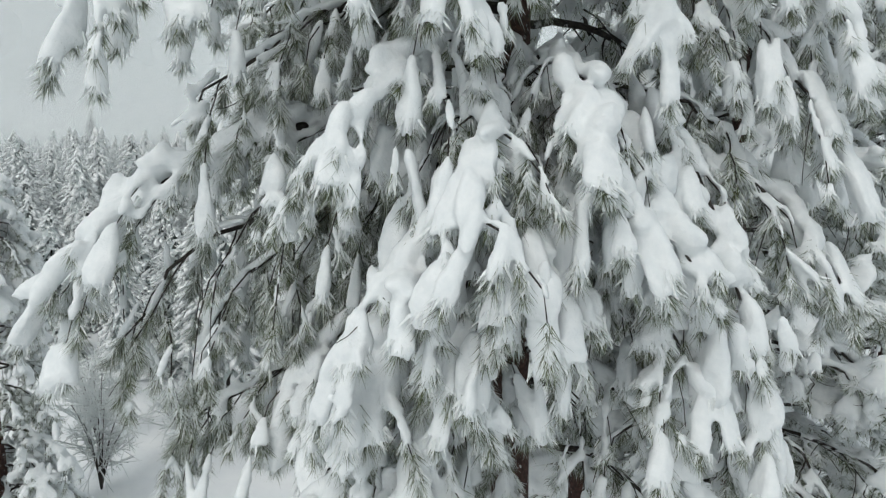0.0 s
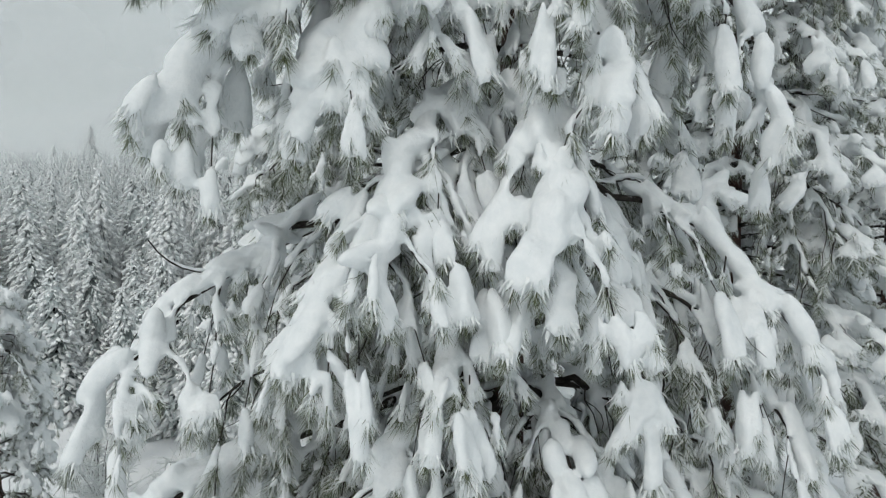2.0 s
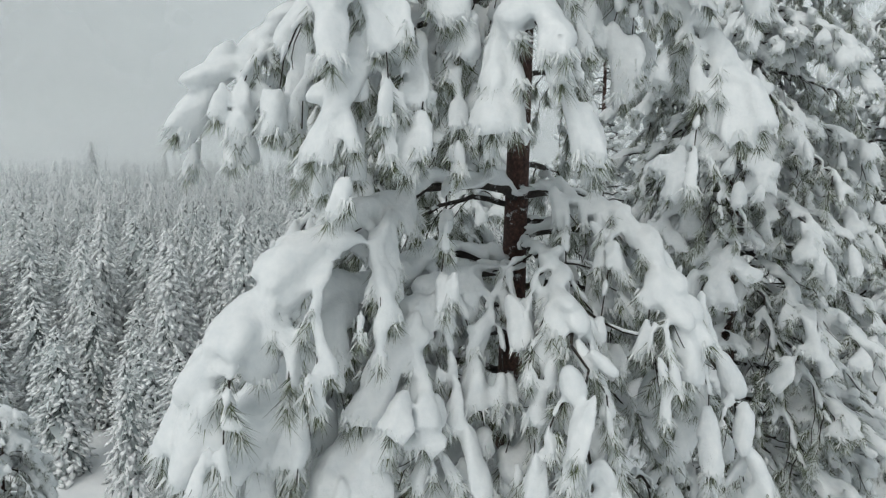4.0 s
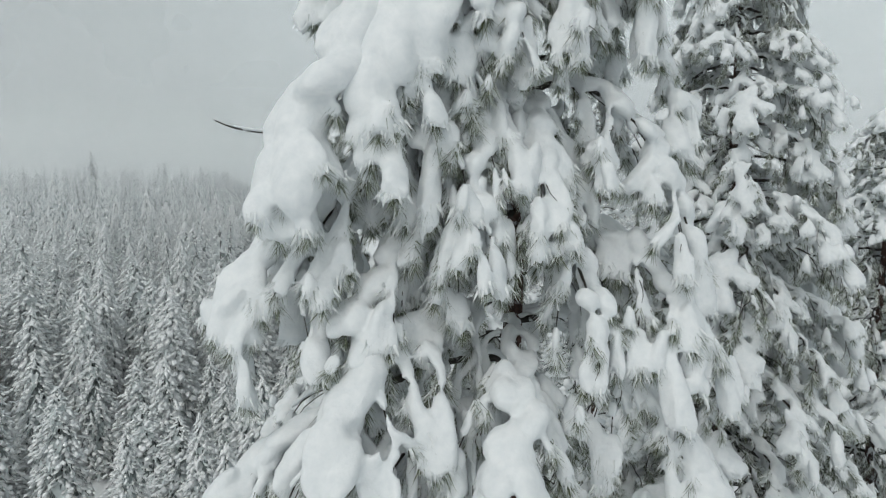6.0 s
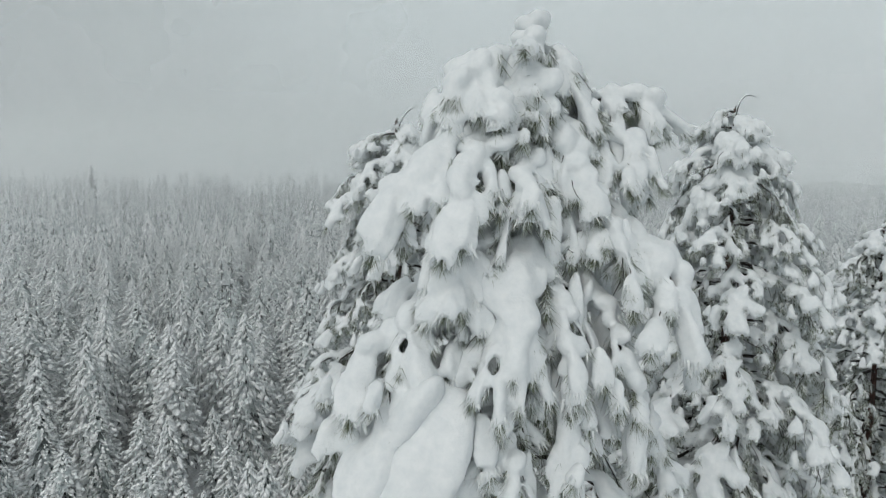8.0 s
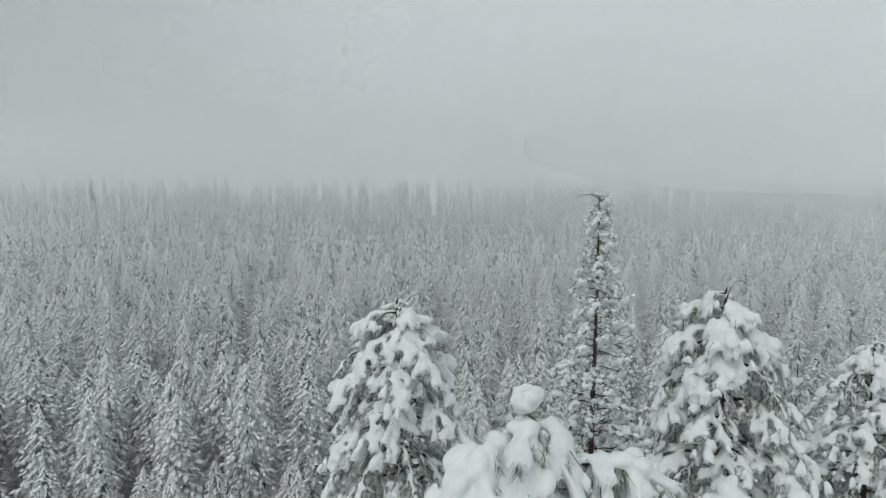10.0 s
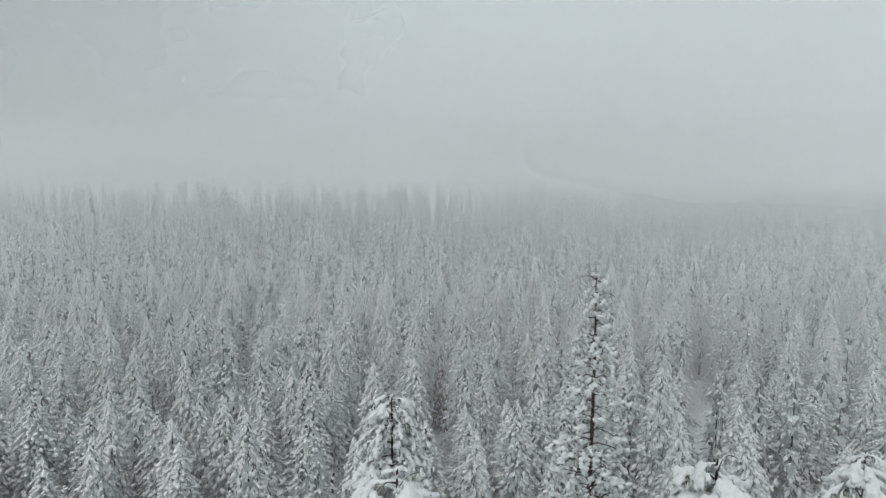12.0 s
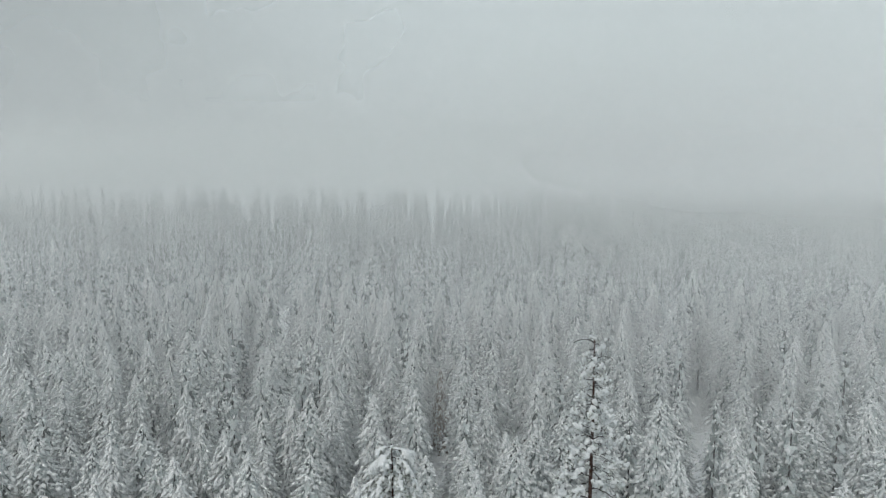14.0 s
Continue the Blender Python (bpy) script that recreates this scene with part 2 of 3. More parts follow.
def bell_faces(n, sides):
    if (n, sides) not in BELL:
        faces = []
        for i in range(n - 1):
            for k in range(sides):
                p, q = i * sides + k, i * sides + (k + 1) % sides
                faces += [(p, q, q + sides), (p, q + sides, p + sides)]
        top = n * sides
        for k in range(sides):
            faces += [(top, (k + 1) % sides, k), (top + 1, (n - 1) * sides + k, (n - 1) * sides + (k + 1) % sides)]
        BELL[n, sides] = np.array(faces)
    return BELL[n, sides]


BELL_RINGS = ((-0.02, 0.34), (0.07, 0.56), (0.2, 0.75), (0.38, 0.89), (0.56, 0.98), (0.76, 1.03), (0.92, 0.96))


def bell(soup, rng, root, way, tall, w, sides=12):
    """A load of snow hanging on a shoot: it swells below the shoot, bends towards the ground and ends in torn points."""
    way = unit(way)
    foot = root + way * tall * 0.55 + np.array((0, 0, -0.05 * tall))
    foot2 = root + way * tall * 0.85 + np.array((0, 0, -0.22 * tall))
    a = np.linspace(0, 2 * np.pi, sides, endpoint=False) + rng.uniform(0, 1)
    oval = rng.uniform(0.6, 1.0)
    p1, p2, p3, t1, t2 = rng.uniform(0, 6, 5)
    rings = []
    for q, k in BELL_RINGS:
        c = (1 - q) ** 2 * root + 2 * q * (1 - q) * foot + q * q * foot2
        m = frame_of((1 - q) * (foot - root) + q * (foot2 - foot))
        wob = 1 + 0.2 * np.sin(a * 2 + p1 + t1 * q) + 0.14 * np.sin(a * 3 + p2 - t2 * q) + 0.14 * q * np.sin(a * 5 + p3)
        r = w * k * wob * (1 + rng.normal(0, 0.03, sides))
        rings.append(c + (r * np.cos(a))[:, None] * m[0] + (r * oval * np.sin(a))[:, None] * m[1])
    m = frame_of(foot2 - foot)
    r = w * rng.uniform(0.62, 0.95, sides)
    torn = (0.09 * np.where(np.arange(sides) % 2, 1, -1) * rng.uniform(0.2, 1.6, sides) + 0.1 * np.sin(a + p3)) * tall
    rings.append(foot2 + (r * np.cos(a))[:, None] * m[0] + (r * oval * np.sin(a))[:, None] * m[1] + torn[:, None] * m[2])
    top = root - unit(foot - root) * tall * 0.05
    soup.add(np.concatenate(rings + [np.array([top, foot2 - m[2] * tall * 0.12])]), bell_faces(len(rings), sides))
    return foot2, m


def bough_meshes(length, rise, drop, load, seed, voxel=0.035, fine=1.0, side_reach=1.0, size=1.0, keep=0.5, sag=1.0, plump=1.0):
    """Wood, needles, rime and snow of one bough that leaves the trunk along +x. drop: how far its tip hangs under its foot; plump: how round its loads are."""
    rng = np.random.default_rng(seed)
    wood, green, rime, snow = Soup(), Soup(), Soup(), Soup()
    axis = bend((0, 0, 0), (length * 0.6, rng.normal(0, 0.06) * length, rise), (length, 0, -drop), 13)
    axis[1:-1] += rng.normal(0, 0.016 * length, (11, 3)) * (1, 1, 0.6)
    r0 = 0.016 + 0.015 * length
    tube(wood, axis, r0 + (0.008 - r0) * np.linspace(0, 1, 13) ** 0.8, 6)
    fat = min(load, 1.7) ** 0.5
    thin = 0.0028 / fine ** 0.5
    sides = 12 if fine > 0.6 else 8

    def finger(root, way, big):
        """A hanging tuft of needles, most of them filled with snow."""
        way = unit(way)
        big *= size
        tall = 0.35 * big * rng.uniform(0.65, 1.4) / plump ** 0.5
        w = 0.068 * big * rng.uniform(0.7, 1.35) * fat * plump
        if rng.random() < min(0.9, 0.1 + 0.62 * load):
            m = frame_of(way)
            frosty = 1.0 if fine > 0.6 else 1.8
            for n in range(1 + (rng.random() < 0.55) + (rng.random() < 0.3)):
                shift = rng.normal(0, 0.9, 2) * w * (n > 0)
                scale = rng.uniform(0.5, 0.9) if n else 1.0
                c, m2 = bell(snow, rng, root + (0, 0, 0.02) + shift[0] * m[0] + shift[1] * m[1], way + rng.normal(0, 0.16, 3), tall * scale, w * scale, sides)
                fringe(rime, rng, c - m2[2] * 0.05, m2, w * scale * 0.9, int(30 * fine * frosty * scale), 0.07 + 0.03 * big, thin * 1.7)
                fringe(rime, rng, c - m2[2] * 0.06, m2, w * scale * 0.9, int(26 * min(fine, 1) ** 0.6 * scale), 0.075 + 0.035 * big, 0.010)
                needles(green, rng, c - m2[2] * 0.03, m2[2], int(85 * fine / frosty * scale), 0.9, 0.11 + 0.03 * big, thin)
        else:
            end = root + way * tall * 0.6
            needles(green, rng, end, way, int(110 * fine), 1.0, 0.16, thin)
            needles(green, rng, root + way * tall * 0.2, way, int(40 * fine), 1.2, 0.14, thin)
            needles(rime, rng, end + (0, 0, 0.03), way, int(46 * fine), 1.0, 0.15, thin * 1.7)
            lump(snow, end + (0, 0, 0.035), way, 0.08 * big, 0.05 * big * fat, 0.03 * big * fat, BALL1)

    heavy = load > 1.6
    step = length / 12
    for i in range(1, 13):
        q = min(max((i / 12 - 0.25) / 0.5, 0), 1)
        wide = (0.036 + 0.062 * q) * load * rng.uniform(0.7, 1.3) * plump ** 0.5
        thick = (0.032 + 0.038 * q) * load * rng.uniform(0.75, 1.2)
        if load > 1.9:
            wide, thick = wide * 1.6, thick * 1.25
        t = unit(axis[min(i + 1, 12)] - axis[i - 1])
        out = unit(np.cross(t, (0, 0, 1)))
        for n in range(2):
            if heavy or rng.random() < 0.85:
                lump(snow, axis[i] + out * rng.normal(0, 0.45) * wide + (0, 0, r0 * 0.5 + thick * rng.uniform(0.3, 0.8)), t + rng.normal(0, 0.3, 3), max(step * rng.uniform(0.8, 1.5), wide * (1.4 if heavy else 0.9)), wide * 0.8, thick)
        if i > 3 and length > 0.5:
            for sd in (-1, 1):
                if rng.random() < min(0.42, 0.24 * length):
                    finger(axis[i] + out * sd * wide * 0.5 + (0, 0, 0.03), out * sd * rng.uniform(0.1, 0.7) + t * rng.uniform(0.2, 0.9) + (0, 0, -1.0 * sag), rng.choice((0.6, 0.8, 1.0, 1.25)))
    count = int((3 + 3.8 * length) / size ** 0.5)
    for k in range(count):
        s = 0.2 + 0.78 * (k + rng.uniform(0, 0.7)) / count
        i = min(int(s * 12), 11)
        p = axis[i] + (axis[i + 1] - axis[i]) * (s * 12 - i)
        t = unit(axis[i + 1] - axis[i])
        side = unit(np.cross(t, (0, 0, 1))) * (1 if k % 2 else -1)
        long = (0.24 * length * (1.2 - 0.7 * s) + 0.18) * rng.uniform(0.65, 1.25) * side_reach
        d = unit(t * rng.uniform(0.4, 0.9) + side * rng.uniform(0.4, 1.0) + np.array((0, 0, rng.uniform(-0.3, 0.2))))
        fall = long * rng.uniform(0.35, 1.0) * sag
        tw = bend(p, p + d * long * 0.6, p + d * long * 0.9 + np.array((0, 0, -fall)), 6)
        tw[1:5] += rng.normal(0, 0.03 * long, (4, 3))
        tube(wood, tw, np.linspace(0.010, 0.005, 6), 4)
        wide = 0.026 * load + 0.035 * max(0.0, load - 1.2)
        for j in (1, 2, 3, 4):
            lump(snow, tw[j] + (0, 0, 0.008 + 0.018 * load), tw[j + 1] - tw[j - 1], long * 0.2, wide * rng.uniform(0.7, 1.5), 0.024 * load, BALL1)
        tip = tw[5] - tw[4]
        finger(tw[5], unit(tip) + (0, 0, sag * rng.uniform(-0.9, -0.3)), rng.choice((0.75, 0.9, 1.1, 1.35)))
        for j in (2, 3, 4):
            if rng.random() < 0.62:
                sd = unit(np.cross(tw[j + 1] - tw[j], (0, 0, 1))) * rng.choice((-1, 1))
                w = unit(tw[j + 1] - tw[j]) * 0.4 + sd * rng.uniform(0.2, 0.8) + np.array((0, 0, sag * rng.uniform(-1.4, -0.5)))
                finger(tw[j], w, rng.choice((0.5, 0.65, 0.8, 1.0)))
        if k % 2:
            e = tw[3] + rng.normal(0, 0.12, 3) - (0, 0, 0.25)
            tube(wood, bend(tw[2], (tw[3] + e) / 2 + rng.normal(0, 0.08, 3), e, 5), (0.006, 0.005, 0.005, 0.004, 0.003), 3)
    finger(axis[12], unit(axis[12] - axis[11]) + (0, 0, -0.4), 1.4)
    return (wood.mesh("bough", TWIG), green.mesh("needles", NEEDLE, False), rime.mesh("rime", RIME, False), fused(snow, "snow_load", SNOW, voxel * (1.3 if heavy else 1.0), 4 if heavy else 1, keep))


def airy_bough_meshes(length, drop, seed):
    """A bare crooked limb whose few shoots end in small rimed tufts with a cap of snow."""
    rng = np.random.default_rng(seed)
    wood, green, rime, snow = Soup(), Soup(), Soup(), Soup()
    axis = bend((0, 0, 0), (length * 0.55, rng.normal(0, 0.1) * length, 0.12), (length, 0, -drop), 10)
    axis[1:-1] += rng.normal(0, 0.03 * length, (8, 3))
    axis[8:] += ((0, 0, 0.05), (0, 0, 0.12))
    tube(wood, axis, np.linspace(0.035, 0.012, 10), 5)
    for i in range(2, 9):
        if rng.random() < 0.7:
            lump(snow, axis[i] + (0, 0, 0.035), axis[i + 1] - axis[i - 1], length * 0.07, 0.035, 0.03, BALL1)
    ends = [axis[9]]
    for i in range(3, 10):
        for _ in range(2):
            d = rng.normal(0, 0.3, 3) * (1, 1, 0.6) + (0.2, 0, -0.12)
            e = axis[i] + d * length * 0.45
            tube(wood, bend(axis[i], axis[i] + d * length * 0.3 + (0, 0, 0.08), e, 5), np.linspace(0.014, 0.008, 5), 4)
            ends.append(e)
    for e in ends:
        needles(green, rng, e, (0.4, 0, -0.3), 16, 1.9, 0.17, 0.006)
        needles(rime, rng, e + (0, 0, 0.02), (0.3, 0, 0.1), 30, 2.2, 0.18, 0.011)
        if rng.random() < 0.75:
            r = rng.uniform(0.07, 0.15)
            for _ in range(2):
                lump(snow, e + rng.normal(0, 0.4, 3) * r + (0, 0, 0.05), rng.normal(0, 1, 3) * (1, 1, 0.3), r * 1.2, r, r * 0.75)
    return (wood.mesh("bough", TWIG), green.mesh("needles", NEEDLE, False), rime.mesh("rime", RIME, False), fused(snow, "snow_load", SNOW, 0.04, 1, 0.5))


def add_bough(tree, meshes, m):
    w = part("bough", meshes[0], tree, m)
    tagged(part("needles", meshes[1], w), kind="stuff")
    tagged(part("rime", meshes[2], w, None, "white rimed needle tips"), kind="stuff")
    tagged(part("snow_load", meshes[3], w, None, "thick white snow load"), kind="stuff")
    return w


# ---- ground, fog and cloud ----
def ground_mesh():
    s = Soup()
    xs = np.concatenate([[-3000, -900, -400], np.arange(-240, 241, 6.0), [400, 900, 3000]])
    ys = np.concatenate([[-3000, -900, -300, -100], np.arange(-40, 421, 6.0), [600, 1000, 3000]])
    pts = []
    for y in ys:
        for x in xs:
            z = 0.7 * noise.noise((x * 0.03, y * 0.03, 2.0)) + 0.35 * noise.noise((x * 0.11, y * 0.11, 7.0)) if abs(x) < 300 and -60 < y < 430 else 0.0
            pts.append((x, y, z))
    w = len(xs)
    s.add(pts, [(j * w + i, j * w + i + 1, (j + 1) * w + i + 1, (j + 1) * w + i) for j in range(len(ys) - 1) for i in range(w - 1)])
    return s.mesh("ground", SNOW_GROUND)


ground = tagged(new("ground", ground_mesh()), "deep untouched snow covering the forest floor", "ground", kind="structure")


def sheet(name, y, half, low, high, mat, label):
    s = Soup()
    n = 12
    s.add([(half * (2 * i / n - 1), 0.0, z) for z in (low, high) for i in range(n + 1)], [(i, i + 1, n + 2 + i, n + 1 + i) for i in range(n)])
    ob = new(name, s.mesh(name, mat))
    ob.location = (0, y, 0)
    return tagged(ob, label, "fog", kind="structure")


# Flat haze sheets across the view, each standing in for a depth of fog.
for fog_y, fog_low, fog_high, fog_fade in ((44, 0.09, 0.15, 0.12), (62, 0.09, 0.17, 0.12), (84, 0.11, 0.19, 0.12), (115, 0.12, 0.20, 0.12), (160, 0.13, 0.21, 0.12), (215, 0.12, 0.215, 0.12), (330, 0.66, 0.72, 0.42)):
    sheet("fog", fog_y, fog_y * 1.1 + 30, -3, 200, mist_material("fog", fog_low, fog_high, fog_fade), "thin flat sheet imitating winter fog over the forest")
backdrop = sheet("backdrop", 430, 900, -10, 420, backdrop_material(), "flat pale grey cloud closing off the distance")

# ---- snowy pines ----
LIB = [bough_meshes(2.0, 0.35 - 0.1 * (k % 3), 0.35 + 0.28 * (k % 4), 0.8 + 0.15 * (k % 3), 40 + k, 0.042, 0.34, 1.0, 1.0, 0.3, 0.5, 1.45) for k in range(7)]
LIB_BARE = [bough_meshes(2.0, 0.25, 0.6 + 0.3 * k, 0.42, 60 + k, 0.042, 0.6, 1.0, 1.0, 0.4) for k in range(3)]
LIB_TOP = [bough_meshes(0.9, 0.12, 0.2 + 0.12 * k, 0.95 + 0.1 * k, 70 + k, 0.042, 0.4, 1.0, 0.9, 0.4, 0.5, 1.5) for k in range(4)]
LIB_AIRY = [airy_bough_meshes(1.8, 0.2 + 0.15 * k, 90 + k) for k in range(6)]


def trunk_mesh(height, r, lean):
    s = Soup()
    z = np.linspace(0, 1, 30)
    pts = np.stack([lean[0] * z + 0.05 * np.sin(z * 9), lean[1] * z + 0.05 * np.cos(z * 7), height * z], 1)
    pts[:, 0] -= pts[0, 0]
    pts[:, 1] -= pts[0, 1]
    tube(s, pts, r * (1 - z) ** 0.8 + 0.02, 12)
    return s.mesh("trunk", BARK), pts


def along(pts, h):
    return np.array([np.interp(h, pts[:, 2], pts[:, i]) for i in range(3)])


def leader(tree, p, size, rng):
    """The upright top shoot with its tuft and cap of snow."""
    wood, green, rime, snow = Soup(), Soup(), Soup(), Soup()
    tube(wood, [(0, 0, 0), (0.01, 0, 0.1), (0.02, 0.01, 0.24)], (0.03, 0.022, 0.012), 6)
    for k in range(9):
        z = (0.02 + 0.025 * k) * size
        a = k * 2.4
        needles(green, rng, (0.02, 0, z), (math.cos(a), math.sin(a), 0.5), 40, 0.9, 0.2 * size, 0.003)
        needles(rime, rng, (0.02, 0, z + 0.05), (math.cos(a), math.sin(a), 0.3), 20, 0.9, 0.19 * size, 0.006)
    for k in range(15):
        a, lift = k * 2.4, k // 5
        out = (0.055 + 0.025 * lift) * size
        lump(snow, np.array((out * math.cos(a), out * math.sin(a), (0.15 + 0.055 * lift) * size + 0.03 * math.cos(a))), (0, 0, 1), 0.085 * size, 0.10 * size, 0.09 * size)
    add_bough(tree, (wood.mesh("bough", TWIG), green.mesh("needles", NEEDLE, False), rime.mesh("rime", RIME, False), fused(snow, "snow_load", SNOW, 0.025, 2)), pose(*p))


def pine(at, height, r, lean, low, wide, count, seed, label, flat=0.6, bare=0.2, cap=0.6, droop=8, away=0, airy=False, tip_reach=0.3, slim=()):
    """A pine full of snow: trunk and whorls of boughs from the library. flat: how blunt its top is."""
    rng = np.random.default_rng(seed)
    tree = thing("pine_tree", (at[0], at[1], 0), label, "tree", "snow-laden pines")
    me, pts = trunk_mesh(height - 0.25, r, lean)
    part("trunk", me, tree, None, "dark red-brown bark with rime")
    for k in range(count):
        q = (k + rng.uniform(0, 0.8)) / count
        h = low + (height - 0.3 - low) * q
        reach = (wide * (1 - q) ** flat + tip_reach) * rng.uniform(0.8, 1.12)
        az = k * 137.5 + rng.uniform(-25, 25)
        if any(a < h < b for a, b in slim) and math.cos(radians(az)) < -0.3:
            reach *= 0.55
        if away and (az + 90 + away) % 360 < 2 * away:
            continue
        if airy:
            meshes, base = LIB_AIRY[rng.integers(len(LIB_AIRY))], 1.8
        elif reach < 1.15:
            meshes, base = LIB_TOP[rng.integers(len(LIB_TOP))], 0.9
        elif rng.random() < bare:
            meshes, base = LIB_BARE[rng.integers(len(LIB_BARE))], 2.0
        else:
            meshes, base = LIB[rng.integers(len(LIB))], 2.0
        s = reach / base
        w = min(max(s, 0.8), 1.15)
        add_bough(tree, meshes, pose(*along(pts, h), 0, droop + rng.uniform(-8, 8) - 6 * q, az) @ Matrix.Diagonal((s, w, w, 1)))
    if cap:
        leader(tree, along(pts, height - 0.43), cap, rng)
    return tree, pts


main, main_pts = pine((0.55, 6.85), 25.31, 0.22, (0.40, 0.35), 3.0, 2.6, 110, 3, "tall pine bowed under thick fresh snow", 0.6, 0.7, 1.0, 8, 62, False, 0.12, ((7.5, 13.0), (21.0, 25.0)))


def hang(x, y, z, foot, load, seed, rise=0.25, reach=1.0, fine=1.0):
    """A bough of the tall pine by the place of its tip and the height of its foot on the trunk."""
    p = along(main_pts, foot)
    d = Vector((x, y, z)) - Vector((0.55, 6.85, 0)) - Vector(p)
    flat = math.hypot(d.x, d.y)
    meshes = bough_meshes(flat, rise, -d.z - 0.35, load, seed, 0.026, fine, reach, 1.0, 0.4)
    add_bough(main, meshes, pose(*p, 0, 0, math.degrees(math.atan2(d.y, d.x))))


# lower crown
hang(-3.40, 6.0, 8.7, 10.7, 1.65, 101, 0.3, 0.75)
hang(-2.30, 6.5, 10.2, 11.6, 0.5, 102, 0.4, 1.0, 1.5)
hang(-0.70, 4.7, 9.9, 11.2, 1.3, 104)
hang(0.16, 4.3, 9.25, 10.9, 0.95, 105)
hang(1.05, 4.8, 9.95, 11.0, 1.2, 106)
hang(1.30, 4.8, 9.3, 10.7, 1.0, 107, 0.25, 0.8)
hang(2.45, 5.4, 8.4, 10.9, 1.4, 108, 0.5)
hang(3.40, 6.0, 9.9, 12.0, 1.2, 109, 0.5)
hang(3.45, 6.0, 8.8, 10.4, 1.0, 110, 0.4)
hang(-1.40, 6.0, 7.5, 9.2, 1.2, 111)
hang(-0.65, 5.0, 8.0, 9.4, 1.4, 112)
hang(0.08, 4.8, 8.2, 9.4, 1.2, 113, 0.25, 0.8)
hang(2.05, 5.3, 8.0, 9.6, 1.3, 114)
hang(-2.50, 6.5, 7.2, 8.5, 0.45, 115, 0.2, 1.0, 1.5)
hang(0.64, 4.5, 8.8, 10.2, 1.2, 116)
hang(1.90, 5.0, 8.9, 10.6, 1.3, 170)
hang(-0.25, 4.6, 8.9, 10.3, 1.2, 171)
hang(2.75, 5.7, 7.7, 9.7, 1.3, 172, 0.4)
hang(-0.50, 4.7, 12.0, 13.2, 1.2, 117)
hang(-0.95, 4.7, 11.5, 12.9, 1.2, 118)
hang(0.86, 4.9, 11.8, 13.2, 1.2, 120)
hang(1.66, 5.3, 10.8, 13.0, 1.35, 121, 0.5)
hang(-2.60, 5.2, 11.0, 12.5, 1.3, 122, 0.5)
hang(0.00, 4.9, 11.1, 12.4, 1.1, 123)
hang(3.30, 6.0, 11.0, 12.8, 1.2, 124, 0.4)
hang(-0.30, 4.9, 6.9, 8.3, 1.2, 160)
hang(-1.30, 5.3, 6.6, 8.2, 1.2, 161)
hang(2.30, 5.6, 6.6, 8.3, 1.2, 162)
hang(-0.20, 5.0, 6.2, 7.6, 1.2, 163)
hang(2.90, 6.2, 7.2, 9.0, 1.2, 164, 0.4)
hang(-2.90, 6.2, 8.2, 10.3, 0.5, 190, 0.25, 1.1, 1.5)
hang(-2.20, 6.4, 8.2, 10.1, 0.45, 191, 0.2, 1.1, 1.5)
hang(-1.50, 6.5, 8.4, 10.0, 0.45, 192, 0.2, 1.0, 1.5)
hang(-1.60, 6.3, 10.6, 11.8, 0.45, 193, 0.3, 1.0, 1.5)
hang(-1.30, 6.4, 9.6, 11.0, 0.42, 194, 0.3, 1.0, 1.5)
# middle crown
hang(-1.60, 4.6, 14.4, 16.0, 1.7, 126, 0.5)
hang(-1.95, 5.2, 13.2, 14.9, 1.8, 127, 0.5)
hang(-0.90, 5.0, 13.3, 14.6, 1.5, 128, 0.4)
hang(-1.40, 5.1, 13.9, 15.3, 1.8, 168, 0.6)
hang(-0.50, 5.3, 14.2, 15.2, 1.5, 169, 0.4)
hang(0.76, 4.75, 12.2, 13.9, 1.65, 129, 0.15)
hang(1.30, 5.0, 13.2, 14.7, 1.2, 130)
hang(2.90, 6.0, 13.1, 15.6, 1.5, 131, 0.6)
hang(2.00, 5.5, 14.7, 16.0, 1.3, 132)
hang(-0.35, 5.0, 12.4, 13.7, 1.3, 133)
hang(1.08, 5.0, 14.2, 15.5, 1.2, 134)
hang(-0.75, 4.9, 17.1, 18.4, 1.7, 151, 0.3)
hang(-0.70, 4.9, 16.4, 17.5, 1.5, 184, 0.3)
hang(0.78, 4.9, 16.8, 18.2, 1.6, 152, 0.15)
hang(-1.75, 5.5, 16.6, 17.8, 1.5, 153, 0.4)
hang(2.40, 5.8, 16.6, 18.2, 1.4, 154, 0.5)
# upper crown
hang(2.40, 6.8, 20.0, 21.8, 1.3, 176, 0.5)
hang(-1.15, 5.5, 19.2, 21.5, 2.2, 135, 1.0, 0.8)
hang(-0.45, 5.5, 19.9, 21.4, 2.1, 167, 0.7, 0.8)
hang(-1.00, 5.8, 18.8, 20.3, 1.2, 136)
hang(-1.70, 5.8, 18.2, 19.7, 1.7, 137, 0.5)
hang(0.03, 5.8, 19.6, 21.0, 1.3, 138)
hang(0.40, 5.8, 19.4, 20.6, 1.2, 139)
hang(1.07, 5.8, 19.0, 20.4, 1.3, 142)
hang(2.40, 6.2, 18.7, 20.5, 1.4, 143, 0.5)
hang(-0.65, 5.6, 18.1, 19.3, 1.4, 144)
hang(0.35, 5.6, 18.9, 20.0, 1.3, 145)
hang(1.45, 5.7, 18.0, 19.4, 1.2, 146)
hang(2.30, 6.0, 18.0, 19.2, 1.3, 148)
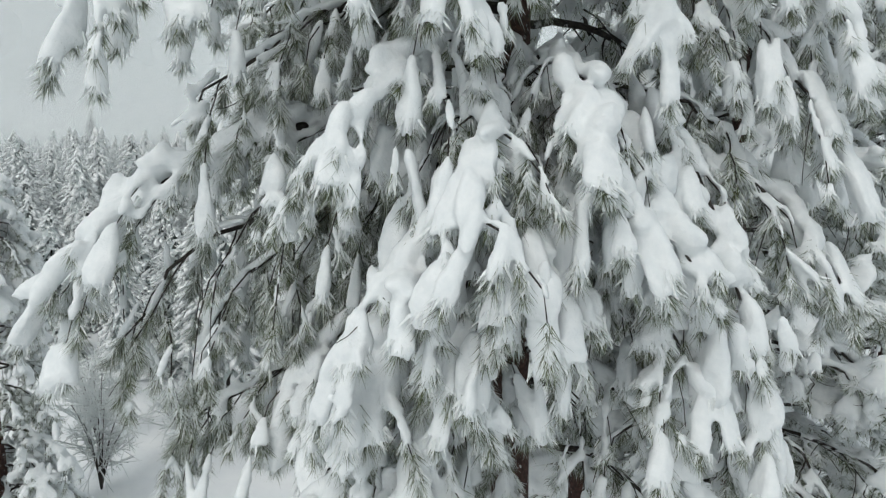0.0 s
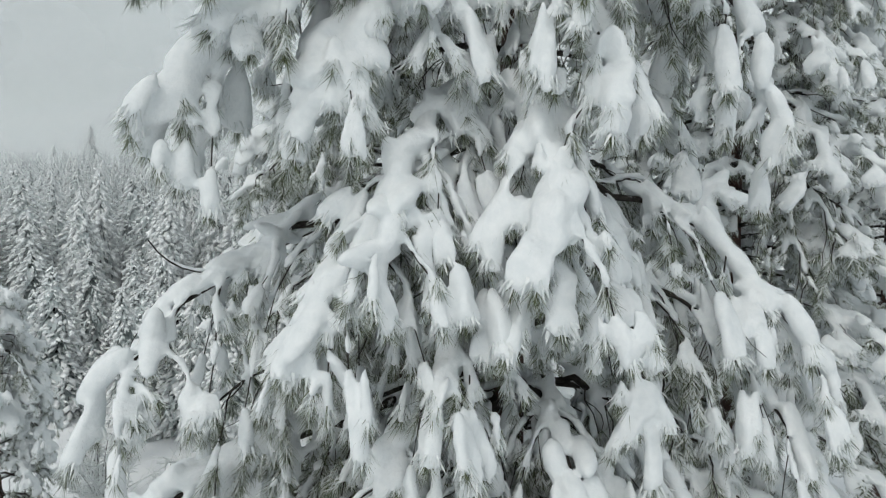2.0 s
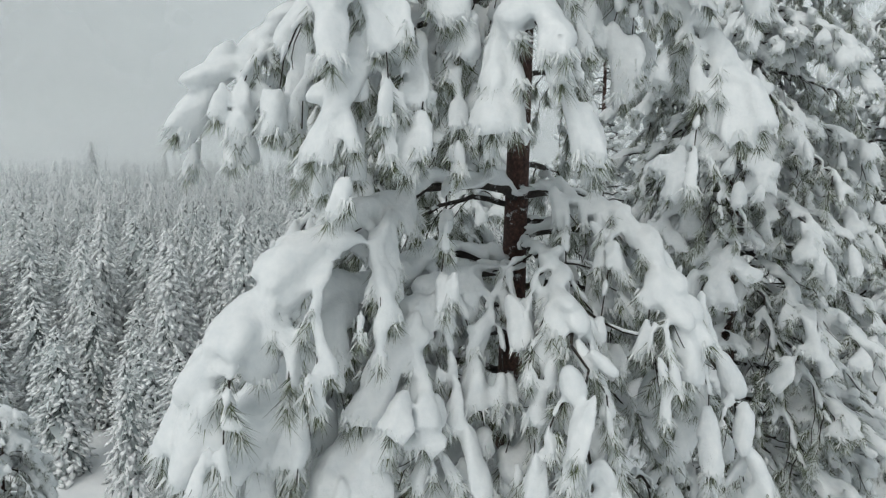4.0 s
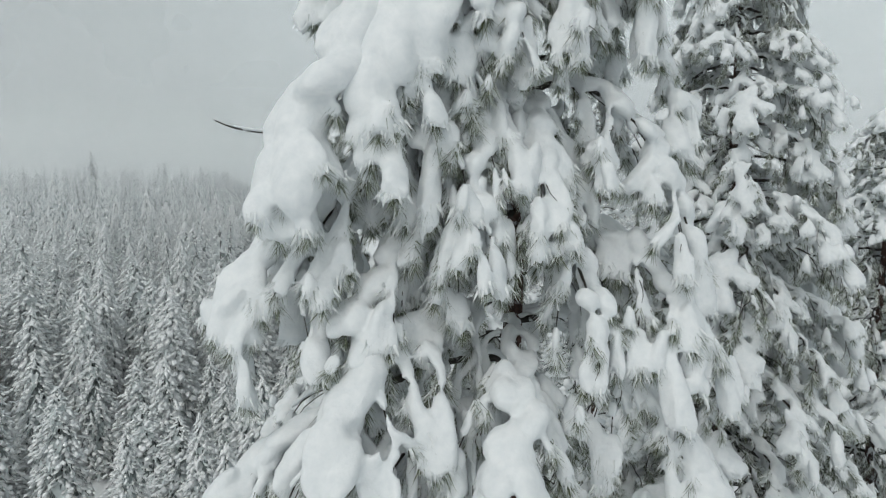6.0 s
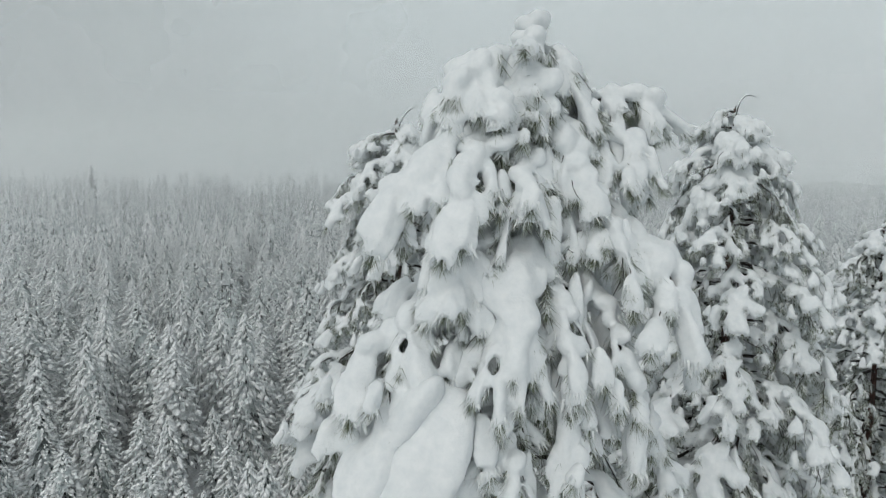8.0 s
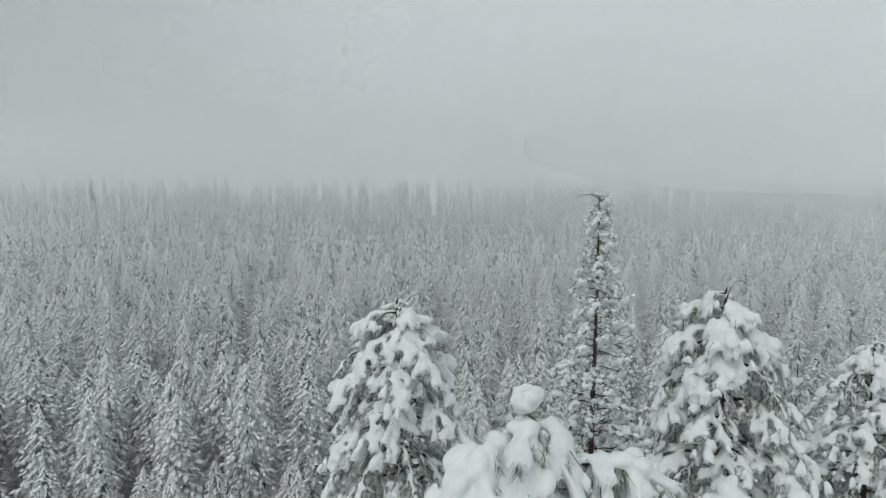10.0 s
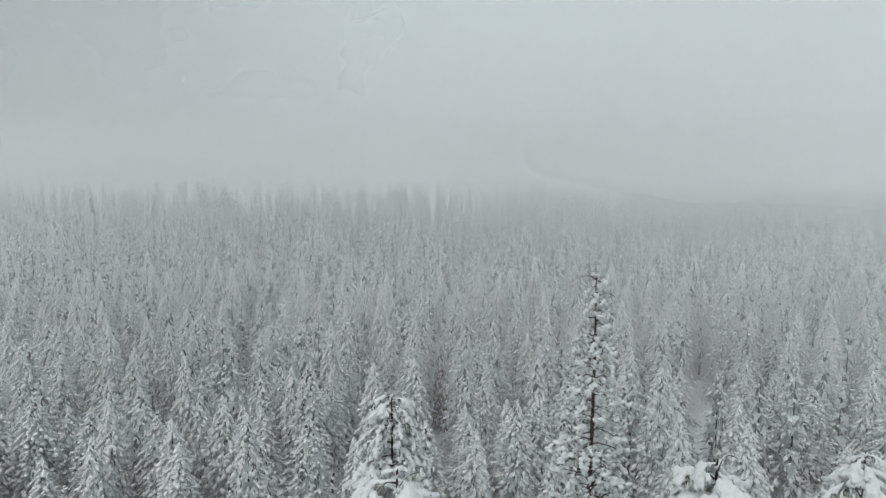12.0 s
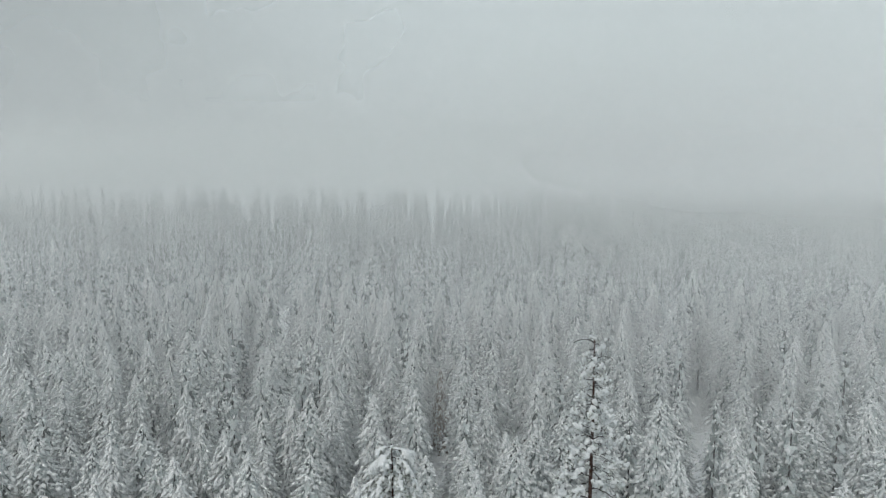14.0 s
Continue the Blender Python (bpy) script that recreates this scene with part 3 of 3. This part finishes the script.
# lobes of the top
hang(0.16, 6.50, 23.95, 24.6, 1.6, 165, 0.30)
hang(0.88, 6.80, 24.50, 24.75, 1.15, 166, 0.08)
hang(0.87, 6.45, 23.90, 24.6, 1.5, 149, 0.15)
hang(1.37, 7.10, 24.30, 24.75, 1.1, 150, 0.12)
hang(2.23, 7.20, 23.95, 24.2, 1.15, 155, 0.25, 0.8)
hang(2.01, 6.80, 23.45, 23.9, 1.3, 156, 0.25, 0.8)
hang(1.42, 6.50, 23.15, 24.1, 1.4, 157, 0.25)
hang(-0.28, 6.25, 23.00, 24.0, 1.75, 158, 0.35, 0.9)
hang(0.20, 6.05, 23.00, 23.9, 1.6, 140, 0.3, 0.8)
hang(0.82, 6.20, 23.10, 23.7, 1.2, 141, 0.2)
hang(1.80, 6.40, 22.40, 23.3, 1.2, 177, 0.3)
hang(0.06, 6.00, 22.20, 23.0, 1.3, 178, 0.2)
hang(0.65, 5.80, 21.50, 22.9, 1.75, 179, 0.35, 0.9)
hang(0.14, 5.95, 21.10, 22.5, 1.4, 180, 0.3)
hang(1.22, 6.05, 21.60, 22.6, 1.3, 181, 0.25)
hang(2.36, 6.40, 21.95, 23.2, 1.5, 173, 0.4, 0.9)
hang(1.85, 6.20, 21.20, 22.6, 1.3, 174, 0.35)
hang(-0.69, 6.00, 21.40, 22.5, 1.5, 175, 0.35)
hang(1.30, 5.95, 20.60, 21.9, 1.3, 182, 0.3)
hang(0.55, 5.80, 20.40, 21.7, 1.2, 183, 0.3)

back_pine, _ = pine((-0.95, 14.9), 24.95, 0.2, (0, 0), 7.0, 3.1, 185, 5, "snow-laden pine with a curled bare leader", 0.5, 0.25, 0.3, 4, 0, False, 0.4)
broad_pine, _ = pine((6.24, 14.8), 25.2, 0.22, (0, 0), 3.0, 3.7, 225, 6, "broad snow-laden pine with a bent top", 0.55, 0.28, 0.3, 4, 0, False, 0.4)
pine((14.2, 22.0), 22.3, 0.2, (0, 0), 4.0, 3.8, 150, 7, "snow-laden pine at the edge of the stand", 0.5, 0.25, 0.45)
thin_pine, _ = pine((7.3, 31.8), 26.6, 0.2, (0, 0), 6.0, 3.1, 135, 8, "tall thin pine with a bare upper trunk", 0.8, 0, 0, 2, 0, True, 0.3)
pine((-2.7, 37.7), 18.9, 0.16, (0, 0), 3.0, 2.7, 120, 9, "shorter pine capped with round snow", 0.32, 0.05, 0.6)
pine((-11.9, 18.0), 10.7, 0.14, (0, 0), 0.6, 1.9, 75, 10, "small snow-laden tree beside the clearing", 0.55, 0.15, 0.6)


def bare_twig(tree, origin, pts, thick=0.013):
    """A thin dead shoot with a little snow lying along it."""
    w = Soup()
    pts = np.array(pts, float) - origin
    line = bend(*pts, 9)
    tube(w, line, np.linspace(thick, thick * 0.4, 9), 5)
    ob = part("dead_twig", w.mesh("dead_twig", TWIG), tree)
    sn = Soup()
    tube(sn, line[2:7] + (0, 0, 0.016), (0.006, 0.014, 0.015, 0.012, 0.005), 6)
    part("snow_load", sn.mesh("snow_load", SNOW), ob)


FOOT = np.array((0.55, 6.85, 0.0))
bare_twig(main, FOOT, ((-1.5, 6.0, 12.25), (-2.1, 5.6, 12.0), (-2.35, 5.55, 12.45)))
bare_twig(main, FOOT, ((-1.0, 6.1, 20.1), (-1.5, 5.8, 20.0), (-1.75, 5.7, 20.15)))
bare_twig(main, FOOT, ((1.2, 5.9, 15.1), (1.7, 5.5, 14.7), (1.9, 5.4, 15.1)))

bare_twig(back_pine, np.array((-0.95, 14.9, 0)), ((-0.95, 14.7, 24.2), (-0.8, 14.3, 24.9), (-0.42, 14.3, 24.95)), 0.012)
bare_twig(back_pine, np.array((-0.95, 14.9, 0)), ((-0.9, 14.6, 24.0), (-0.4, 14.2, 24.5), (-0.15, 14.2, 24.0)), 0.012)
bare_twig(broad_pine, np.array((6.24, 14.8, 0)), ((6.24, 14.7, 24.6), (6.25, 14.6, 25.4), (6.6, 14.5, 25.15)), 0.014)
bare_twig(thin_pine, np.array((7.3, 31.8, 0)), ((7.3, 31.8, 26.2), (6.9, 31.7, 26.6), (6.3, 31.6, 26.25)), 0.035)
bare_twig(thin_pine, np.array((7.3, 31.8, 0)), ((7.3, 31.8, 25.3), (7.8, 31.7, 25.8), (8.2, 31.6, 25.4)), 0.03)


def snag():
    """A dead broken stem with a short limb, both under a slab of snow."""
    t = thing("dead_tree", (1.52, 7.35, 0), "broken dead pine stem capped with a slab of snow", "tree")
    s = Soup()
    tube(s, [(0.0, 0.02, 0), (0.02, 0.0, 3.0), (0.0, 0.0, 5.5), (-0.01, 0.0, 6.82)], (0.19, 0.16, 0.14, 0.13), 12)
    part("trunk", s.mesh("trunk", BARK), t, None, "flaking red-brown bark")
    s = Soup()
    tube(s, bend((0.1, 0, 6.78), (-0.2, -0.02, 6.93), (-0.55, -0.05, 6.95), 7), np.linspace(0.06, 0.04, 7), 8)
    limb = part("limb", s.mesh("limb", TWIG), t)
    s = Soup()
    for k in range(8):
        x = 0.12 - 0.1 * k
        lump(s, np.array((x, -0.02, 6.95 + 0.05 * math.sin(k * 0.45))), (1, 0, 0), 0.12, 0.13, 0.10)
    part("snow_load", fused(s, "snow_load", SNOW, 0.03, 3), t, None, "smooth slab of snow")


snag()


def shrub(at, seed, high):
    """A leafless shrub whose twigs are white with rime."""
    rng = np.random.default_rng(seed)
    t = thing("shrub", (*at, 0), "leafless shrub with twigs white with rime", "shrub", "rimed shrubs")
    w, r = Soup(), Soup()
    for k in range(9):
        a = k * 0.7 + rng.uniform(0, 0.5)
        out = np.array((math.cos(a), math.sin(a), 0))
        h = high * rng.uniform(0.6, 1.0)
        stem = bend((0, 0, 0), out * 0.2 + (0, 0, h * 0.6), out * rng.uniform(0.4, 1.3) + (0, 0, h), 8)
        tube(w, stem, np.linspace(0.035, 0.01, 8), 5)
        for j in range(2, 8):
            for _ in range(4):
                e = stem[j] + rng.normal(0, 0.45, 3) + (0, 0, 0.25)
                b = bend(stem[j], (stem[j] + e) / 2 + rng.normal(0, 0.06, 3), e, 4)
                tube(w, b, (0.010, 0.008, 0.006, 0.004), 3)
                tube(r, b + (0, 0, 0.012), (0.012, 0.022, 0.022, 0.012), 4)
                for _ in range(3):
                    g = e + rng.normal(0, 0.2, 3)
                    tube(r, [b[2], (b[2] + g) / 2, g], (0.012, 0.014, 0.006), 3)
    part("stems", w.mesh("stems", TWIG), t)
    tagged(part("rime", r.mesh("rime", RIME), t, None, "white rime"), kind="stuff")


shrub((-11.0, 21.5), 31, 3.6)
shrub((-9.4, 24.5), 32, 2.4)
shrub((-13.4, 26.0), 33, 3.0)


# ---- the forest ----
CLUMP = (np.array([(1, 0, 0), (-1, 0, 0), (0, 1, 0), (0, -1, 0), (0, 0, 1), (0, 0, -1)], float),
         np.array([(0, 2, 4), (2, 1, 4), (1, 3, 4), (3, 0, 4), (2, 0, 5), (1, 2, 5), (3, 1, 5), (0, 3, 5)]))


def spruce_soups(height, radius, limbs, seed, plump, bare=0.05, pieces=3):
    """A narrow cone of drooping limbs, each with lobes of snow over dark needles."""
    rng = np.random.default_rng(seed)
    snow, green, wood = Soup(), Soup(), Soup()
    tube(wood, [(0, 0, 0), (0, 0, height * 0.5), (0, 0, height - 0.5)], [0.16, 0.11, 0.02], 5)
    v, f = CLUMP
    lopsided = rng.uniform(0, 6.28)
    for k in range(limbs):
        q = (k + rng.uniform(0, 1)) / limbs
        h = height * (bare + (1.0 - bare) * q)
        a = k * 2.39996 + rng.uniform(-0.4, 0.4)
        reach = (radius * (1 - math.exp(-(height - h) / 3.6)) + 0.08) * rng.uniform(0.55, 1.1) * (1 + 0.15 * math.cos(a - lopsided))
        out = np.array((math.cos(a), math.sin(a), 0.0))
        side = np.array((-out[1], out[0], 0.0))
        tip = out * reach + (0, 0, h - reach * rng.uniform(0.35, 0.75) - 0.1)
        mid = out * reach * 0.45 + (0, 0, h - reach * 0.1)
        w = plump * (0.17 * (1 - q) ** 0.5 + 0.07) * rng.uniform(0.65, 1.35)
        for i in range(pieces):
            j = (i + rng.uniform(0.3, 0.95)) / pieces
            c = mid * (1 - j) + tip * j + side * rng.normal(0, 0.13) * reach
            lump(snow, c, tip - mid + side * rng.normal(0, 0.3) * reach, w * rng.uniform(1.3, 2.2), w * rng.uniform(0.7, 1.05), w * 0.66, (v + rng.normal(0, 0.07, v.shape), f))
        for i in range(3):
            p = mid * (1 - i / 3) + tip * (i / 3) + side * rng.uniform(-0.3, 0.3) * reach * 0.6 - (0, 0, 0.05)
            e = p + (tip - mid) * rng.uniform(0.2, 0.4) + side * rng.uniform(-0.15, 0.15) - (0, 0, rng.uniform(0.2, 0.45))
            g = side * rng.uniform(0.07, 0.15) * (1.2 - q)
            green.add([p - g, p + g, e], [(0, 1, 2)])
        if k % 2 == 0:
            p = out * reach * 0.25 + (0, 0, h)
            e = side * (reach * 0.28 + 0.04)
            green.add([p - e, p + e, p - (0, 0, 0.7 + reach * 0.4) + out * reach * 0.3], [(0, 1, 2)])
    return snow, green, wood


KINDS = []
for k in range(7):
    hh = (13, 15, 16.5, 14, 15.5, 12, 17.5)[k]
    sn, gr, wo = spruce_soups(hh, (2.0, 2.2, 2.4, 1.9, 2.3, 2.0, 2.3)[k], 270, 200 + k, 1.08, (0.05, 0.05, 0.05, 0.32, 0.05, 0.28, 0.05)[k])
    KINDS.append((hh, sn, gr, wo))


def canopy(y):
    """Tree height by distance y, fitted to the treeline in the camera's view."""
    return 10.6 + 0.055 * y


LABELS = ("narrow spruce thickly coated with snow and rime", "tall frosted spruce among the forest")
spruces = []
for k, (hh, sn, gr, wo) in enumerate(KINDS):
    t = thing("spruce_tree", (0, 0, 0), LABELS[0] if hh < 15 else LABELS[1], "tree", "forest spruces")
    part("trunk", wo.mesh("trunk", TWIG), t)
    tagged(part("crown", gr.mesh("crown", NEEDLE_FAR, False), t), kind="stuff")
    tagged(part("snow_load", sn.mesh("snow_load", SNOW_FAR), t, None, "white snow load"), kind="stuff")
    spruces.append(t)

for x, y, k, sc in ((-8.3, 26.2, 3, 0.52), (-10.9, 30.5, 0, 0.5), (-7.6, 29.0, 5, 0.62), (-9.2, 32.0, 3, 0.55), (-6.2, 27.5, 1, 0.5), (-14.5, 31.0, 5, 0.45)):
    edge_kind = spruce_soups(18, 2.2, 200, 400 + k, 1.3, 0.28)
    t = thing("spruce_tree", (x, y, 0), "young snowy conifer with a bare lower stem", "tree", "young trees at the clearing")
    for nm, sp, mt, st in zip(("snow_load", "crown", "trunk"), edge_kind, (SNOW_FAR, NEEDLE_FAR, TWIG), ("stuff", "stuff", "")):
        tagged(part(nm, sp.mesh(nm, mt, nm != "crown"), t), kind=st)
    t.scale = (sc * 1.1, sc * 1.1, sc)

for x, y, hh in ((-81.0, 162.0, 25.6), (-84.8, 153.0, 20.5), (-73.7, 186.0, 23.5)):
    t = thing("spruce_tree", (x, y, 0), "tall spire-shaped spruce standing above the forest", "tree")
    for nm, sp, mt, st in zip(("snow_load", "crown", "trunk"), spruce_soups(hh, 2.6, 300, int(y), 1.1), (SNOW_FAR, NEEDLE_FAR, TWIG), ("stuff", "stuff", "")):
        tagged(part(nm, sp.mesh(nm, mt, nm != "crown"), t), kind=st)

rust = spruce_soups(10.5, 2.0, 220, 77, 0.6)
t = thing("spruce_tree", (0.2, 80.0, 0), "dead spruce with rust-brown needles under some snow", "tree")
for nm, sp, mt, st in zip(("snow_load", "crown", "trunk"), rust, (SNOW_FAR, NEEDLE_DEAD, TWIG), ("stuff", "stuff", "")):
    tagged(part(nm, sp.mesh(nm, mt, nm != "crown"), t), kind=st)

rng = np.random.default_rng(11)
spots = [(-25.0, 48.0), (-22.5, 44.0), (-27.5, 53.0), (-20.0, 50.0)]
tries = 0
while len(spots) < 26:
    x, y = rng.uniform(-40, -8), rng.uniform(36, 58)
    if x > -0.72 * y and all((x - a) ** 2 + (y - b) ** 2 > 8 for a, b in spots):
        spots.append((x, y))
while len(spots) < 296 and tries < 60000:
    tries += 1
    y = 112 * math.sqrt(rng.uniform(0.065, 1))
    x = rng.uniform(-1, 1) * (0.70 * y + 4)
    if (x < 0 and y < 34) or (x > 0 and y < 46) or math.hypot(x - 29, y - 72) < 7 or math.hypot(x - 9.5, y - 70) < 4 or math.hypot(x + 2.7, y - 37.7) < 4 or (abs(x - 0.2) < 2.2 and 58 < y < 84):
        continue
    if any((x - a) ** 2 + (y - b) ** 2 < 7.5 for a, b in spots):
        continue
    spots.append((x, y))
for i, (x, y) in enumerate(spots):
    small = 0.68 if x < 0 and y < 46 else 1.0
    tall = canopy(y) * rng.uniform(0.75, 1.06) * small / KINDS[i % len(KINDS)][0]
    m = pose(x, y, 0, 0, 0, rng.uniform(0, 360)) @ Matrix.Diagonal((*[rng.uniform(0.9, 1.15) * small ** 0.7] * 2, tall, 1))
    if i < len(spruces):
        spruces[i].matrix_basis = m
    else:
        c = copy_thing(spruces[i % len(spruces)], pose(0, 0, 0))
        c.matrix_basis = m

far_snow, far_green, far_wood = Soup(), Soup(), Soup()
FAR_HEIGHTS = (15.0, 17.5, 20.0)
FAR = [spruce_soups(h, 2.4, 100, 300 + int(h), 1.5, 0.05, 1) for h in FAR_HEIGHTS]
FAR = [[(np.concatenate(s.v), np.concatenate(s.f)) if len({len(b[0]) for b in s.f}) == 1 else None for s in kind] for kind in FAR]
for k in range(1220):
    y = 98 + 190 * rng.uniform(0, 1) ** 0.8 if k < 1100 else rng.uniform(56, 98)
    x = rng.uniform(-1, 1) * (0.68 * y + 6)
    if y < 98 and (any((x - a) ** 2 + (y - b) ** 2 < 5 for a, b in spots) or math.hypot(x - 29, y - 72) < 7 or math.hypot(x - 9.5, y - 70) < 4 or (abs(x - 0.2) < 2.2 and y < 84)):
        continue
    a, s, tall = rng.uniform(0, 6.28), rng.uniform(0.78, 1.05), canopy(y) * rng.uniform(0.75, 1.02) / FAR_HEIGHTS[k % 3]
    turn = np.array([[math.cos(a), math.sin(a), 0], [-math.sin(a), math.cos(a), 0], [0, 0, 1]]) * (s, s, tall)
    for (v, f), soup in zip(FAR[k % 3], (far_snow, far_green, far_wood)):
        soup.add(v @ turn + (x, y, 0), f)
woods = thing("far_woods", (0, 0, 0), "distant snow-coated spruce forest fading into fog", "forest", kind="stuff")
part("trunks", far_wood.mesh("trunks", TWIG), woods)
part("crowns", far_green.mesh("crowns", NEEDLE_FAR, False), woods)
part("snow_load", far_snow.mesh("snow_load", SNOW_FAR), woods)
